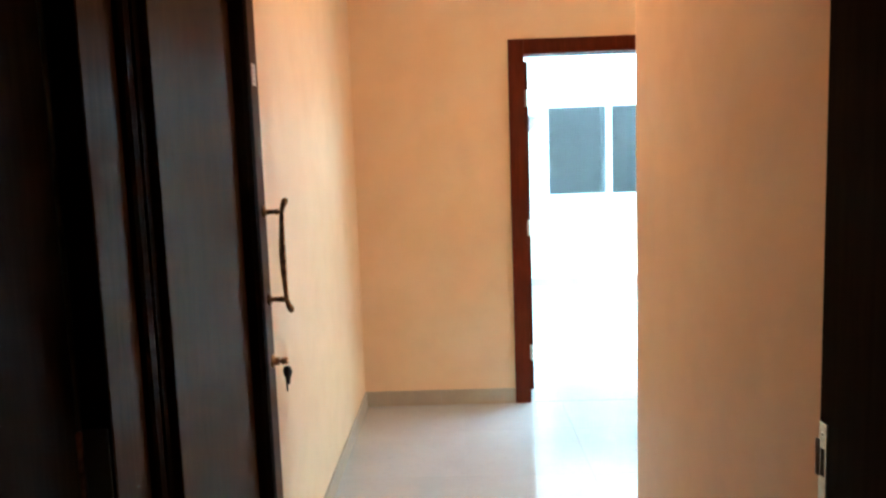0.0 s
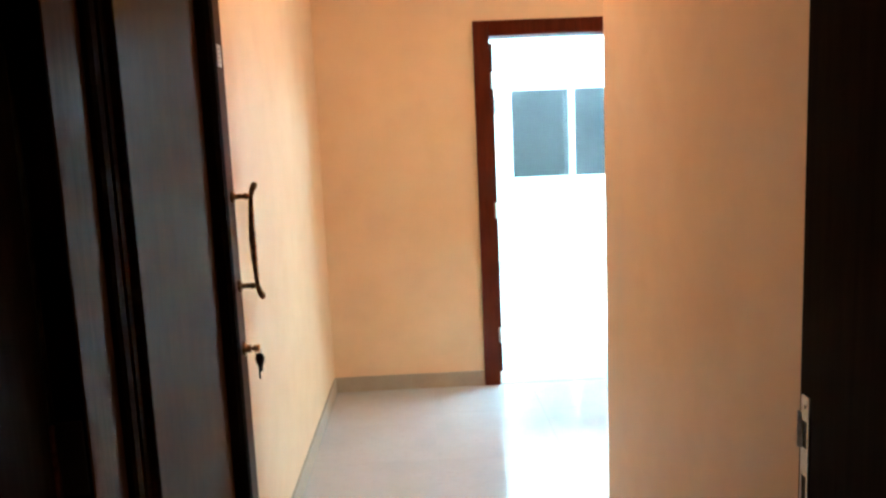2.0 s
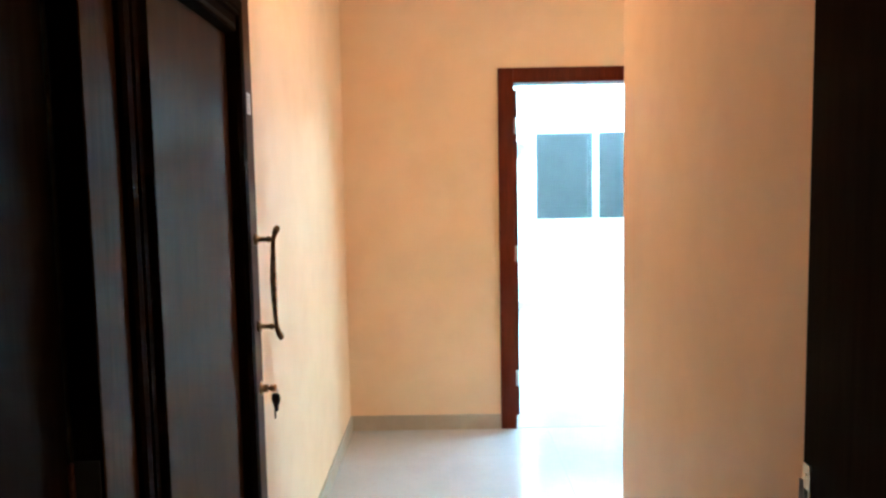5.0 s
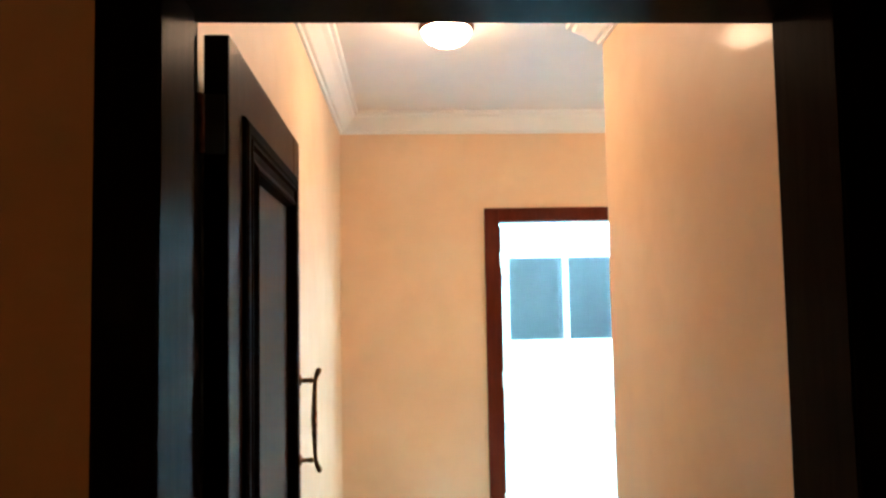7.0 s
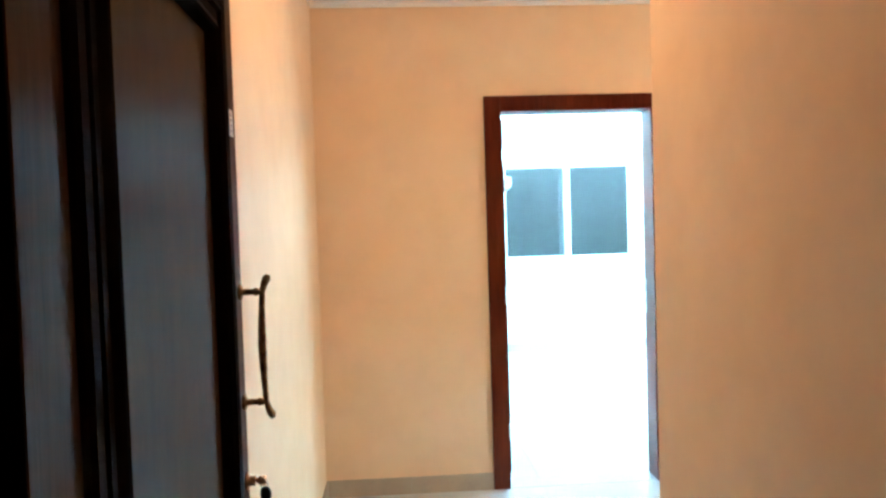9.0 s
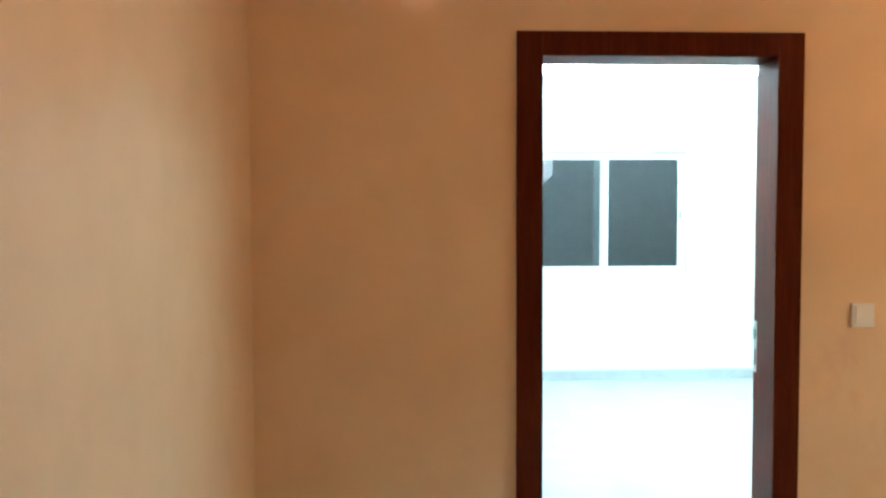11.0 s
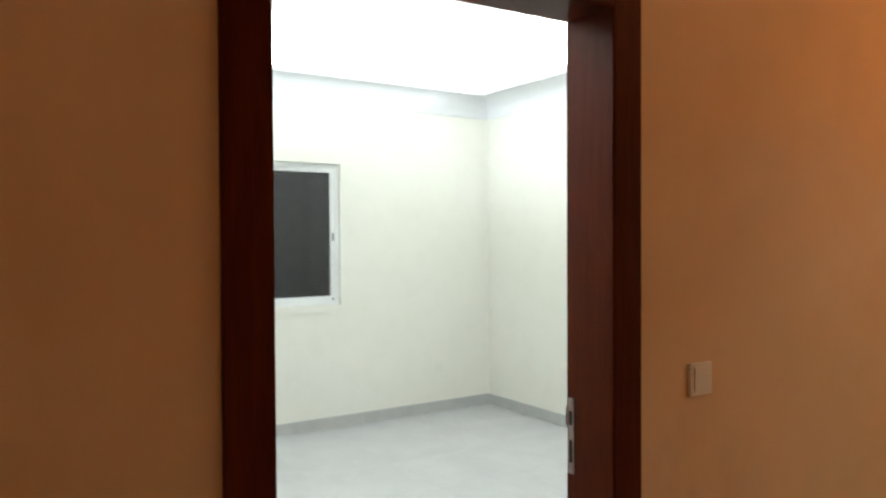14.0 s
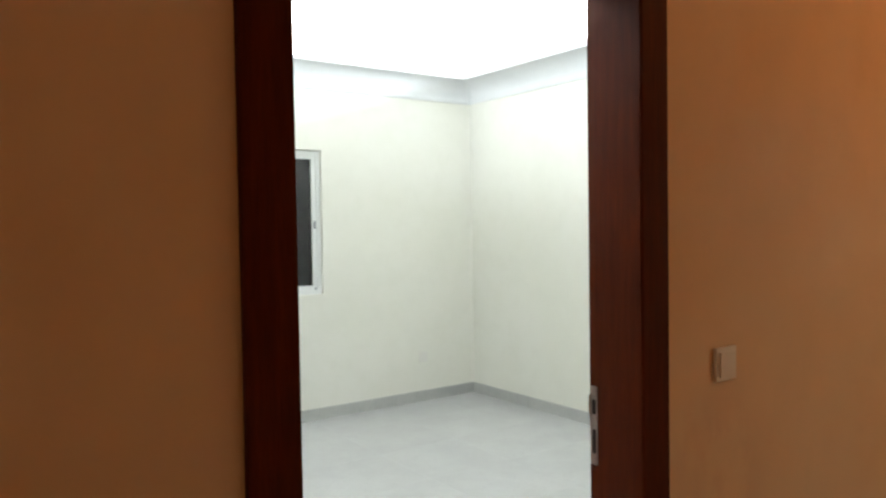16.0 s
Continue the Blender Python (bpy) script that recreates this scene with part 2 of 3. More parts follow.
def tube(bm, pts, radii, sides=12):
    rings = []
    for i, p in enumerate(pts):
        p = Vector(p)
        d = (Vector(pts[min(i + 1, len(pts) - 1)]) - Vector(pts[max(i - 1, 0)])).normalized()
        u = d.cross(Vector((0, 1, 0)) if abs(d.y) < 0.9 else Vector((1, 0, 0))).normalized()
        w = d.cross(u)
        rings.append([bm.verts.new(p + (u * math.cos(a) + w * math.sin(a)) * radii[i]) for a in (2 * math.pi * s / sides for s in range(sides))])
    for r0, r1 in zip(rings, rings[1:]):
        for s in range(sides):
            bm.faces.new((r0[s], r0[(s + 1) % sides], r1[(s + 1) % sides], r1[s])).smooth = True
    bm.faces.new(rings[0][::-1])
    bm.faces.new(rings[-1])
    bmesh.ops.recalc_face_normals(bm, faces=bm.faces)
    return bm


def lathe(bm, centre, profile, sides=40):
    rings = [[bm.verts.new((centre[0] + r * math.cos(2 * math.pi * s / sides), centre[1] + r * math.sin(2 * math.pi * s / sides), centre[2] + z)) for s in range(sides)] for r, z in profile]
    for r0, r1 in zip(rings, rings[1:]):
        for s in range(sides):
            bm.faces.new((r0[s], r0[(s + 1) % sides], r1[(s + 1) % sides], r1[s])).smooth = True
    bm.faces.new(rings[0])
    bm.faces.new(rings[-1])
    bmesh.ops.recalc_face_normals(bm, faces=bm.faces)
    return bm


def frame_loop(bm, x, y0, y1, z0, z1, profile, sign=1):
    """A rectangular moulding on the face x; profile of (inset from the rectangle, height off the face)."""
    rings = []
    for cy_, cz_, sy, sz in ((y0, z0, 1, 1), (y1, z0, -1, 1), (y1, z1, -1, -1), (y0, z1, 1, -1)):
        rings.append([bm.verts.new((x + sign * h, cy_ + sy * d, cz_ + sz * d)) for d, h in profile])
    k = len(profile)
    for i in range(4):
        r0, r1 = rings[i], rings[(i + 1) % 4]
        for j in range(k - 1):
            bm.faces.new((r0[j], r0[j + 1], r1[j + 1], r1[j]))
    bmesh.ops.recalc_face_normals(bm, faces=bm.faces)
    return bm


def obj(name, bm, material):
    me = bpy.data.meshes.new(name)
    bm.to_mesh(me)
    bm.free()
    me.materials.append(material)
    return new(name, me)


def part(name, bm, material, parent, label=""):
    ob = obj(name, bm, material)
    ob.parent = parent
    return tagged(ob, label)


def thing(name, x, y, z, label, category, group=""):
    ob = new(name)
    ob.location = (x, y, z)
    bpy.context.view_layer.update()
    return tagged(ob, label, category, group)


def part_w(name, bm, material, parent, label=""):
    """As part(), for a mesh written in world places under a thing that stands elsewhere."""
    base_at = Vector(parent.matrix_world.translation) if parent.parent is None else Vector(parent.parent.location)
    bm.transform(Matrix.Translation(-base_at))
    return part(name, bm, material, parent, label)


def setting(name, bm, material, label="", category=""):
    return tagged(obj(name, bm, material), label, category, kind="structure")


def wall_hole(axis, a0, a1, b0, b1, z1, holes):
    """Boxes of a wall along an axis from a0 to a1, b0 to b1 thick; holes (h0, h1, z0, z1) in order."""
    out, at = [], a0
    def put(p, q, zz0, zz1):
        if q - p > 1e-4 and zz1 - zz0 > 1e-4:
            out.append((p, b0, zz0, q, b1, zz1) if axis == "x" else (b0, p, zz0, b1, q, zz1))
    for h0, h1, hz0, hz1 in holes:
        put(at, h0, -0.05, z1)
        put(h0, h1, -0.05, hz0)
        put(h0, h1, hz1, z1)
        at = h1
    put(at, a1, -0.05, z1)
    return boxes(*out)


# ---- large structure ----
TOP = 3.22
setting("wall_entrance", wall_hole("x", -1.4, X_R + 0.2, -0.005, Y_IN, TOP, [(EX0 - 0.046, EX1 + 0.066, -0.05, EZ + 0.041)]), WALL, "cream painted wall round the entrance door", "wall")
setting("wall_landing", wall_hole("x", -1.4, 3.2, Y_OUT, -0.008, TOP, [(EX0 - 0.046, EX1 + 0.066, -0.05, EZ + 0.041)]), LANDING, "dim brown painted wall of the landing", "wall")
setting("wall_passage_left", boxes((X_L - 0.2, Y_IN, -0.05, X_L, Y_FAR, TOP)), WALL, "cream glossy painted passage wall", "wall")
setting("wall_passage_right", boxes((X_R, Y_IN, -0.05, X_HALL + 0.2, Y_PC, TOP), bevel=0.006), WALL, "cream glossy painted wall ending in a corner", "wall")
setting("wall_hall_far", wall_hole("x", X_L - 0.2, X_BR + 0.2, Y_FAR, Y_BED - 0.004, TOP, [(DX0 - 0.061, DX1 + 0.061, -0.05, DZ + 0.061)]), WALL, "cream painted hall wall with a doorway", "wall")
setting("wall_hall_right", wall_hole("y", Y_PC, Y_FAR, X_HALL, X_HALL + 0.15, TOP, [(2.1, 3.0, -0.05, 2.1)]), WALL, "cream hall wall with an open doorway", "wall")
setting("wall_bedroom_near", wall_hole("x", X_BL - 0.2, X_BR + 0.2, Y_BED - 0.003, Y_BED + 0.004, TOP, [(DX0 - 0.061, DX1 + 0.061, -0.05, DZ + 0.061)]), BEDWALL, "pale painted bedroom wall round the doorway", "wall")
setting("wall_bedroom_left", boxes((X_BL - 0.2, Y_BED + 0.004, -0.05, X_BL, Y_WIN, TOP)), BEDWALL, "pale painted bedroom side wall", "wall")
setting("wall_bedroom_right", boxes((X_BR, Y_BED + 0.004, -0.05, X_BR + 0.2, Y_WIN, TOP)), BEDWALL, "pale painted bedroom side wall", "wall")
setting("wall_window", wall_hole("x", X_BL - 0.2, X_BR + 0.2, Y_WIN, Y_WIN + 0.2, TOP, [(WX0, WX1, WZ0, WZ1)]), BEDWALL, "pale painted wall with a sliding window", "wall")
# side room and landing, closed round
setting("wall_side_room", boxes((X_HALL + 0.15, 1.2, -0.05, 7.4, 1.35, TOP), (X_HALL + 0.15, Y_FAR - 0.04, -0.05, 7.4, Y_FAR, TOP), (7.4, 1.2, -0.05, 7.5, Y_FAR, TOP)), BEDWALL, "pale painted walls of a lit side room", "wall")
setting("wall_landing_back", boxes((-1.5, -2.7, -0.05, 3.3, -2.6, TOP), (-1.5, -2.6, -0.05, -1.4, Y_IN, TOP), (3.2, -2.6, -0.05, 3.3, Y_IN, TOP)), LANDING, "dim brown painted walls of the landing", "wall")
setting("ceiling_hall", boxes((X_L, Y_IN, Z_HALL, X_HALL, Y_FAR, Z_HALL + 0.1)), PLASTER, "white plaster hall ceiling", "ceiling")
setting("ceiling_bedroom", boxes((X_BL, Y_BED, Z_BED, X_BR, Y_WIN, Z_BED + 0.1)), PLASTER, "white bedroom ceiling lit from a cove", "ceiling")
setting("ceiling_side_room", boxes((X_HALL + 0.15, 1.35, Z_HALL, 7.4, Y_FAR - 0.04, Z_HALL + 0.1)), PLASTER, "white side room ceiling", "ceiling")
setting("ceiling_landing", boxes((-1.4, -2.6, 2.8, 3.2, Y_OUT, 2.9)), LANDING, "dim landing ceiling", "ceiling")
setting("ground", boxes((-1.4, -2.6, -0.06, 3.2, -0.10, -0.006)), CONCRETE, "dark landing floor", "floor")

# cornices and skirting
COVE = [(0, 2.655), (0.014, 2.655), (0.018, 2.672), (0.034, 2.676), (0.050, 2.694), (0.078, 2.726), (0.100, 2.742), (0.104, 2.757), (0.122, 2.761), (0.126, Z_HALL), (0, Z_HALL)]
hall_plan = [(X_L, Y_IN), (X_L, Y_FAR), (X_HALL, Y_FAR), (X_HALL, Y_PC), (X_R, Y_PC), (X_R, Y_IN)]
setting("cornice_hall", sweep(bmesh.new(), hall_plan, COVE, True), PLASTER, "white moulded plaster cornice", "cornice")
BEDCOVE = [(0, 2.600), (0.012, 2.600), (0.016, 2.616)] + [(0.208 - 0.190 * math.cos(a), 2.622 + 0.146 * math.sin(a)) for a in (math.pi / 2 * k / 14 for k in range(15))] + [(0.222, 2.770), (0.222, 2.80), (0, 2.80)]
bed_plan = [(X_BL, Y_BED + 0.004), (X_BL, Y_WIN), (X_BR, Y_WIN), (X_BR, Y_BED + 0.004)]
setting("cornice_bedroom", sweep(bmesh.new(), bed_plan, BEDCOVE, True), BEDCORNICE, "deep pale grey plaster cornice with a light cove", "cornice")


def skirting(name, pts, material, label):
    """A bed of grout along a wall, with a run of single tiles on it."""
    bed = setting(name, sweep(bmesh.new(), pts, [(0, 0.0), (0.0085, 0.0), (0.0085, 0.0895), (0, 0.0895)]), GROUT, label, "skirting")
    for p, q in zip(pts, pts[1:]):
        p, q = Vector(p), Vector(q)
        d, length = (q - p).normalized(), (q - p).length
        nrm, n_t = Vector((d.y, -d.x)), max(1, round((q - p).length / 0.6))
        step = length / n_t
        tb = bmesh.new()
        box(tb, -step / 2 + 0.0006, -0.0055, 0.0, step / 2 - 0.0006, 0.0055, 0.092, bevel=0.0012)
        me = bpy.data.meshes.new("skirting_tile")
        tb.to_mesh(me)
        tb.free()
        me.materials.append(material)
        for i in range(n_t):
            c = p + d * (i + 0.5) * step + nrm * 0.0057
            o = new("skirting_tile", me)
            o.parent = bed
            o.matrix_local = pose(c.x, c.y, random.uniform(0.0, 0.0006), 0, 0, math.degrees(math.atan2(d.y, d.x)))


skirting("baseboard_passage", [(X_L, Y_IN), (X_L, Y_FAR), (1.430, Y_FAR)], SKIRT, "grey-beige tile skirting")
skirting("baseboard_hall", [(2.452, Y_FAR), (X_HALL, Y_FAR), (X_HALL, 3.05)], SKIRT, "grey-beige tile skirting")
skirting("baseboard_corner", [(X_HALL, 2.05), (X_HALL, Y_PC), (X_R, Y_PC), (X_R, Y_IN)], SKIRT, "grey-beige tile skirting")
skirting("baseboard_bedroom", [(X_BL, Y_BED + 0.004), (X_BL, Y_WIN), (X_BR, Y_WIN), (X_BR, Y_BED + 0.004), (2.46, Y_BED + 0.004)], BEDSKIRT, "grey tile skirting")


# ---- bedroom doorway ----
def casing(x0, x1, z, w, yf, yb, top=0.0):
    """Two sides and a head round an opening, on a wall face."""
    return [("architrave", (x0 - w, yf, 0, x0, yb, z + (top or w))), ("architrave", (x1, yf, 0, x1 + w, yb, z + (top or w))), ("head_architrave", (x0, yf, z, x1, yb, z + (top or w)))]


door1 = tagged(obj("door_1", boxes((DX0 - 0.05, Y_FAR - 0.002, -0.004, DX1 + 0.05, Y_BED + 0.006, 0.002)), TILE), "open bedroom doorway with a reddish mahogany frame", "door frame", kind="structure")
for n, b in casing(DX0, DX1, DZ, 0.091, Y_FAR - 0.016, Y_FAR - 0.0005, 0.083):
    part(n, boxes(b, bevel=0.003), MAHOGANY, door1)
for n, b in casing(DX0 - 0.044, DX1 + 0.044, DZ + 0.044, 0.06, Y_BED + 0.0045, Y_BED + 0.016):
    part(n, boxes(b, bevel=0.003), MAHOGANY, door1)
RB = 3.748  # the jambs step back here to take the door leaf
JT, JR = 0.060, 0.043  # thickness of the jambs, depth of the step
part("jamb", boxes((DX0 - JT, Y_FAR - 0.012, 0.003, DX0 + 0.002, RB, DZ + JT), (DX0 - JT, RB, 0.003, DX0 - JR, Y_BED + 0.014, DZ + JT)), MAHOGANY, door1)
part("jamb", boxes((DX1 - 0.002, Y_FAR - 0.012, 0.003, DX1 + JT, RB, DZ + JT), (DX1 + JR, RB, 0.003, DX1 + JT, Y_BED + 0.014, DZ + JT)), MAHOGANY, door1)
part("head_jamb", boxes((DX0 + 0.002, Y_FAR - 0.012, DZ - 0.002, DX1 - 0.002, RB, DZ + JT), (DX0 - JR, RB, DZ + JR, DX1 + JR, Y_BED + 0.014, DZ + JT)), MAHOGANY, door1)


def strike_plate(parent, x, y0, y1, z0, z1):
    """A steel lock plate let into a jamb that faces -x: a strip with two latch holes and a bent lip at the edge y1."""
    h, e = z1 - z0, 0.18 * (y1 - y0)
    cuts = [(0.14, 0.45), (0.64, 0.83)]
    bars = [(0.0, 0.14), (0.45, 0.64), (0.83, 1.0)]
    bm = boxes((x - 0.0012, y0, z0, x + 0.0008, y0 + e, z1), (x - 0.0012, y1 - e, z0, x + 0.0008, y1, z1), *[(x - 0.0012, y0 + e, z0 + a * h, x + 0.0008, y1 - e, z0 + b * h) for a, b in bars])
    p = part("strike_plate", bm, STEEL, parent, "brushed steel strike plate")
    # flush black sheets in place of the shaded depth of the holes
    for a, b in cuts:
        part("latch_hole", boxes((x - 0.0002, y0 + e, z0 + a * h, x + 0.0004, y1 - e, z0 + b * h)), HOLESHADE, p)
    lip = bmesh.new()
    rows = []
    for k in range(6):
        a = k / 5
        px, py = x - 0.0012 - 0.0025 * math.sin(a * 1.5), y1 - 0.002 + 0.007 * a
        rows.append([lip.verts.new((px + d, py, z0 + h * v)) for v in (0.63, 0.88) for d in (0, 0.0015)])
    for r0, r1 in zip(rows, rows[1:]):
        for q0, q1 in ((0, 1), (1, 3), (3, 2), (2, 0)):
            lip.faces.new((r0[q0], r0[q1], r1[q1], r1[q0]))
    lip.faces.new([rows[0][k] for k in (0, 1, 3, 2)])
    lip.faces.new([rows[-1][k] for k in (2, 3, 1, 0)])
    bmesh.ops.recalc_face_normals(lip, faces=lip.faces)
    part("lip", lip, STEEL, p)
    for v in (0.07, 0.93):
        part("screw", tube(bmesh.new(), [(x - 0.001, (y0 + y1) / 2, z0 + v * h), (x - 0.0022, (y0 + y1) / 2, z0 + v * h), (x - 0.0026, (y0 + y1) / 2, z0 + v * h)], [0.14 * (y1 - y0), 0.13 * (y1 - y0), 0.06 * (y1 - y0)], 10), STEEL, p)
    return p


strike_plate(door1, DX1 - 0.0025, RB - 0.024, RB - 0.003, 0.937, 1.130)


def hinge(parent, x, y, z, material, r=0.006, half=0.05):
    bm = bmesh.new()
    tube(bm, [(x, y, z - half), (x, y, z - half + 0.003), (x, y, z + half - 0.003), (x, y, z + half)], [r * 0.5, r, r, r * 0.5], 12)
    return part_w("hinge", bm, material, parent, "butt hinge knuckle")


# bedroom door leaf, opened flat into the room
leaf2 = thing("bedroom_door", 1.535, 3.83, 0.0, "dark mahogany bedroom door standing open into the room", "door")
part_w("door_leaf", boxes((1.514, 3.832, 0.008, 1.555, 4.675, 2.072), bevel=0.002), MAHOGANY, leaf2)
for hz in (0.25, 1.05, 1.85):
    hinge(leaf2, 1.545, 3.822, hz, STEEL)
    part_w("hinge_plate", boxes((1.520, 3.829, hz - 0.05, 1.550, 3.8325, hz + 0.05)), STEEL, leaf2)

# ---- entrance doorway ----
door2 = tagged(obj("door_2", boxes((EX0 - 0.03, -0.10, -0.01, EX1 + 0.03, Y_IN, 0.002)), CONCRETE), "dark stained frame of the entrance doorway", "door frame", kind="structure")
for n, b in casing(EX0, EX1, EZ, 0.091, -0.100, Y_OUT - 0.0005):
    part(n, boxes(b, bevel=0.004), EDGEWOOD, door2)
# the block up to 1.872 is added; its dark wood stands for shade
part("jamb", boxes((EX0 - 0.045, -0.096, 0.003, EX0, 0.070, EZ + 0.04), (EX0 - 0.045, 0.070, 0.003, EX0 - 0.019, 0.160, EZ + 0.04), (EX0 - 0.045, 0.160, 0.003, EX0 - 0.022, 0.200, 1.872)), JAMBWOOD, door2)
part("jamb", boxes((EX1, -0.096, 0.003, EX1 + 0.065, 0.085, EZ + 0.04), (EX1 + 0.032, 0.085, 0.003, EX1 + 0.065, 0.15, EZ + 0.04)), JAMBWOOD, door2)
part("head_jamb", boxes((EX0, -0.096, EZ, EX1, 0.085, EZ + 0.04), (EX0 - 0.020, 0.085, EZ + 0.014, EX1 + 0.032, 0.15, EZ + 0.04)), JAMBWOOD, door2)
strike_plate(door2, EX1 - 0.0005, 0.065, 0.083, 0.945, 1.136)

# ---- entrance door leaf, opened flat along the passage wall ----
LX0, LX1, LY0, LY1, LZ1 = 0.532, 0.578, 0.215, 1.198, 2.096
leaf = thing("entrance_door", 0.555, 0.7, 0.0, "dark varnished wooden entrance door standing open with a moulded panel", "door")
ST = 0.116  # stile and rail width
RT = 0.127
for n, b in (("stile", (LX0, LY0, 0.012, LX1, LY0 + ST, LZ1)), ("stile", (LX0, LY1 - ST, 0.012, LX1, LY1, LZ1)),
             ("rail", (LX0 + 0.001, LY0 + ST, LZ1 - RT, LX1 - 0.001, LY1 - ST, LZ1)), ("rail", (LX0 + 0.001, LY0 + ST, 0.012, LX1 - 0.001, LY1 - ST, 0.22))):
    part_w(n, boxes(b, bevel=0.002), DARKWOOD, leaf)
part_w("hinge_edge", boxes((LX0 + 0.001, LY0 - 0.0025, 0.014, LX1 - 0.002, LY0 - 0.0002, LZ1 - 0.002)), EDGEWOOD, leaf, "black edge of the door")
part_w("panel", boxes((LX0 + 0.008, LY0 + ST, 0.22, LX1 - 0.008, LY1 - ST, LZ1 - RT)), PANELWOOD, leaf, "brown veneered door panel")
MOULD = [(-0.004, 0.0), (-0.002, 0.008), (0.006, 0.013), (0.026, 0.013), (0.034, 0.010), (0.038, 0.014), (0.045, 0.014), (0.050, 0.007), (0.070, 0.008), (0.084, 0.016), (0.090, 0.018), (0.095, 0.014), (0.098, 0.000), (0.101, -0.012)]
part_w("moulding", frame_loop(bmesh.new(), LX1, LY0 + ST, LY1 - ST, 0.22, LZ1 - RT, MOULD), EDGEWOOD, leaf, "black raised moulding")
for hz in (0.25, 1.05, 1.928):
    k = hinge(leaf, LX0 - 0.003, LY0 - 0.012, hz, BRONZE, 0.009, 0.056)
    part_w("hinge_plate", boxes((LX0 - 0.030, LY0 - 0.0060, hz - 0.055, LX0 + 0.040, LY0 - 0.0030, hz + 0.055), bevel=0.001), HINGE, k)
HY, HX = 1.170, 0.627
handle = part_w("pull_handle", tube(bmesh.new(), [(HX + 0.014, HY, 1.081), (HX + 0.011, HY, 1.090), (HX + 0.005, HY, 1.102), (HX, HY, 1.118), (HX - 0.0015, HY, 1.15), (HX - 0.003, HY, 1.20), (HX - 0.0035, HY, 1.24), (HX - 0.003, HY, 1.28), (HX - 0.0015, HY, 1.325), (HX, HY, 1.358), (HX + 0.005, HY, 1.374), (HX + 0.011, HY, 1.386), (HX + 0.014, HY, 1.394)],
                                         [0.005, 0.0095, 0.0075, 0.006, 0.0065, 0.0085, 0.0095, 0.0085, 0.0065, 0.006, 0.0075, 0.0095, 0.005], 14), BRASS, leaf, "aged brass bow pull handle")
for z in (1.118, 1.358):
    part_w("handle_post", tube(bmesh.new(), [(LX1, HY, z), (LX1 + 0.006, HY, z), (LX1 + 0.008, HY, z), (LX1 + 0.03, HY, z), (LX1 + 0.034, HY, z), (HX, HY, z)], [0.017, 0.017, 0.008, 0.006, 0.009, 0.006], 14), BRASS, handle)
lock = part_w("lock_cylinder", tube(bmesh.new(), [(LX1, HY, 0.945), (LX1 + 0.005, HY, 0.945), (LX1 + 0.006, HY, 0.945), (LX1 + 0.020, HY, 0.945)], [0.019, 0.018, 0.012, 0.011], 18), BRASS, leaf, "brass lock cylinder with a key in it")
kb = bmesh.new()
tube(kb, [(LX1 + 0.018, HY, 0.945), (LX1 + 0.024, HY, 0.945), (LX1 + 0.028, HY, 0.945), (LX1 + 0.040, HY, 0.945), (LX1 + 0.043, HY, 0.945)], [0.004, 0.005, 0.010, 0.010, 0.006], 14)
part_w("key", kb, KEYBRASS, lock, "brass key in the lock")
rg = bmesh.new()
tube(rg, [(LX1 + 0.038 + 0.008 * math.sin(a), HY - 0.004, 0.936 - 0.009 * math.cos(a)) for a in (2 * math.pi * i / 16 for i in range(17))], [0.0012] * 17, 6)
part_w("key_ring", rg, STEEL, lock)
kh = bmesh.new()
tube(kh, [(LX1 + 0.040, HY - 0.004, 0.932), (LX1 + 0.040, HY - 0.004, 0.928), (LX1 + 0.041, HY - 0.004, 0.918), (LX1 + 0.041, HY - 0.004, 0.908), (LX1 + 0.041, HY - 0.004, 0.897), (LX1 + 0.041, HY - 0.004, 0.885), (LX1 + 0.040, HY - 0.004, 0.880)], [0.004, 0.010, 0.0125, 0.0115, 0.007, 0.006, 0.004], 14)
kh.transform(Matrix.Translation((0, HY - 0.004, 0)) @ Matrix.Diagonal((1, 0.35, 1, 1)) @ Matrix.Translation((0, -(HY - 0.004), 0)))
box(kh, LX1 + 0.035, HY - 0.005, 0.860, LX1 + 0.0395, HY - 0.003, 0.890)
part_w("hanging_key", kh, BLACKPLASTIC, lock, "second key with a black head hanging from the ring")
sticker = tagged(obj("sticker", boxes((LX1, 1.140, 1.692, LX1 + 0.0015, 1.172, 1.748)), PAPER), "small white paper sticker on the entrance door", "sticker")
for i in range(4):
    part("print_line", boxes((LX1 + 0.0016, 1.145, 1.702 + i * 0.011, LX1 + 0.002, 1.167 - 0.004 * (i % 2), 1.705 + i * 0.011)), GREYPLASTIC, sticker)

# the leaf stands not quite parallel to the wall
leaf.location.x += 0.006
leaf.rotation_euler.z = math.radians(0.7)

# ---- hall things ----
lamp = thing("ceiling_lamp", 1.097, 1.95, Z_HALL, "lit warm white glass dome lamp with a dark bronze ring", "ceiling lamp")
part("base_ring", lathe(bmesh.new(), (0, 0, 0), [(0.09, 0.0), (0.108, 0.0), (0.112, -0.012), (0.118, -0.024), (0.118, -0.038), (0.112, -0.044), (0.098, -0.044)]), BRONZE, lamp, "dark bronze ring")
part("dome", lathe(bmesh.new(), (0, 0, -0.044), [(0.106, 0.0), (0.105, -0.010), (0.097, -0.028), (0.082, -0.045), (0.060, -0.057), (0.034, -0.064), (0.010, -0.066)]), DOME, lamp, "glowing frosted glass dome")

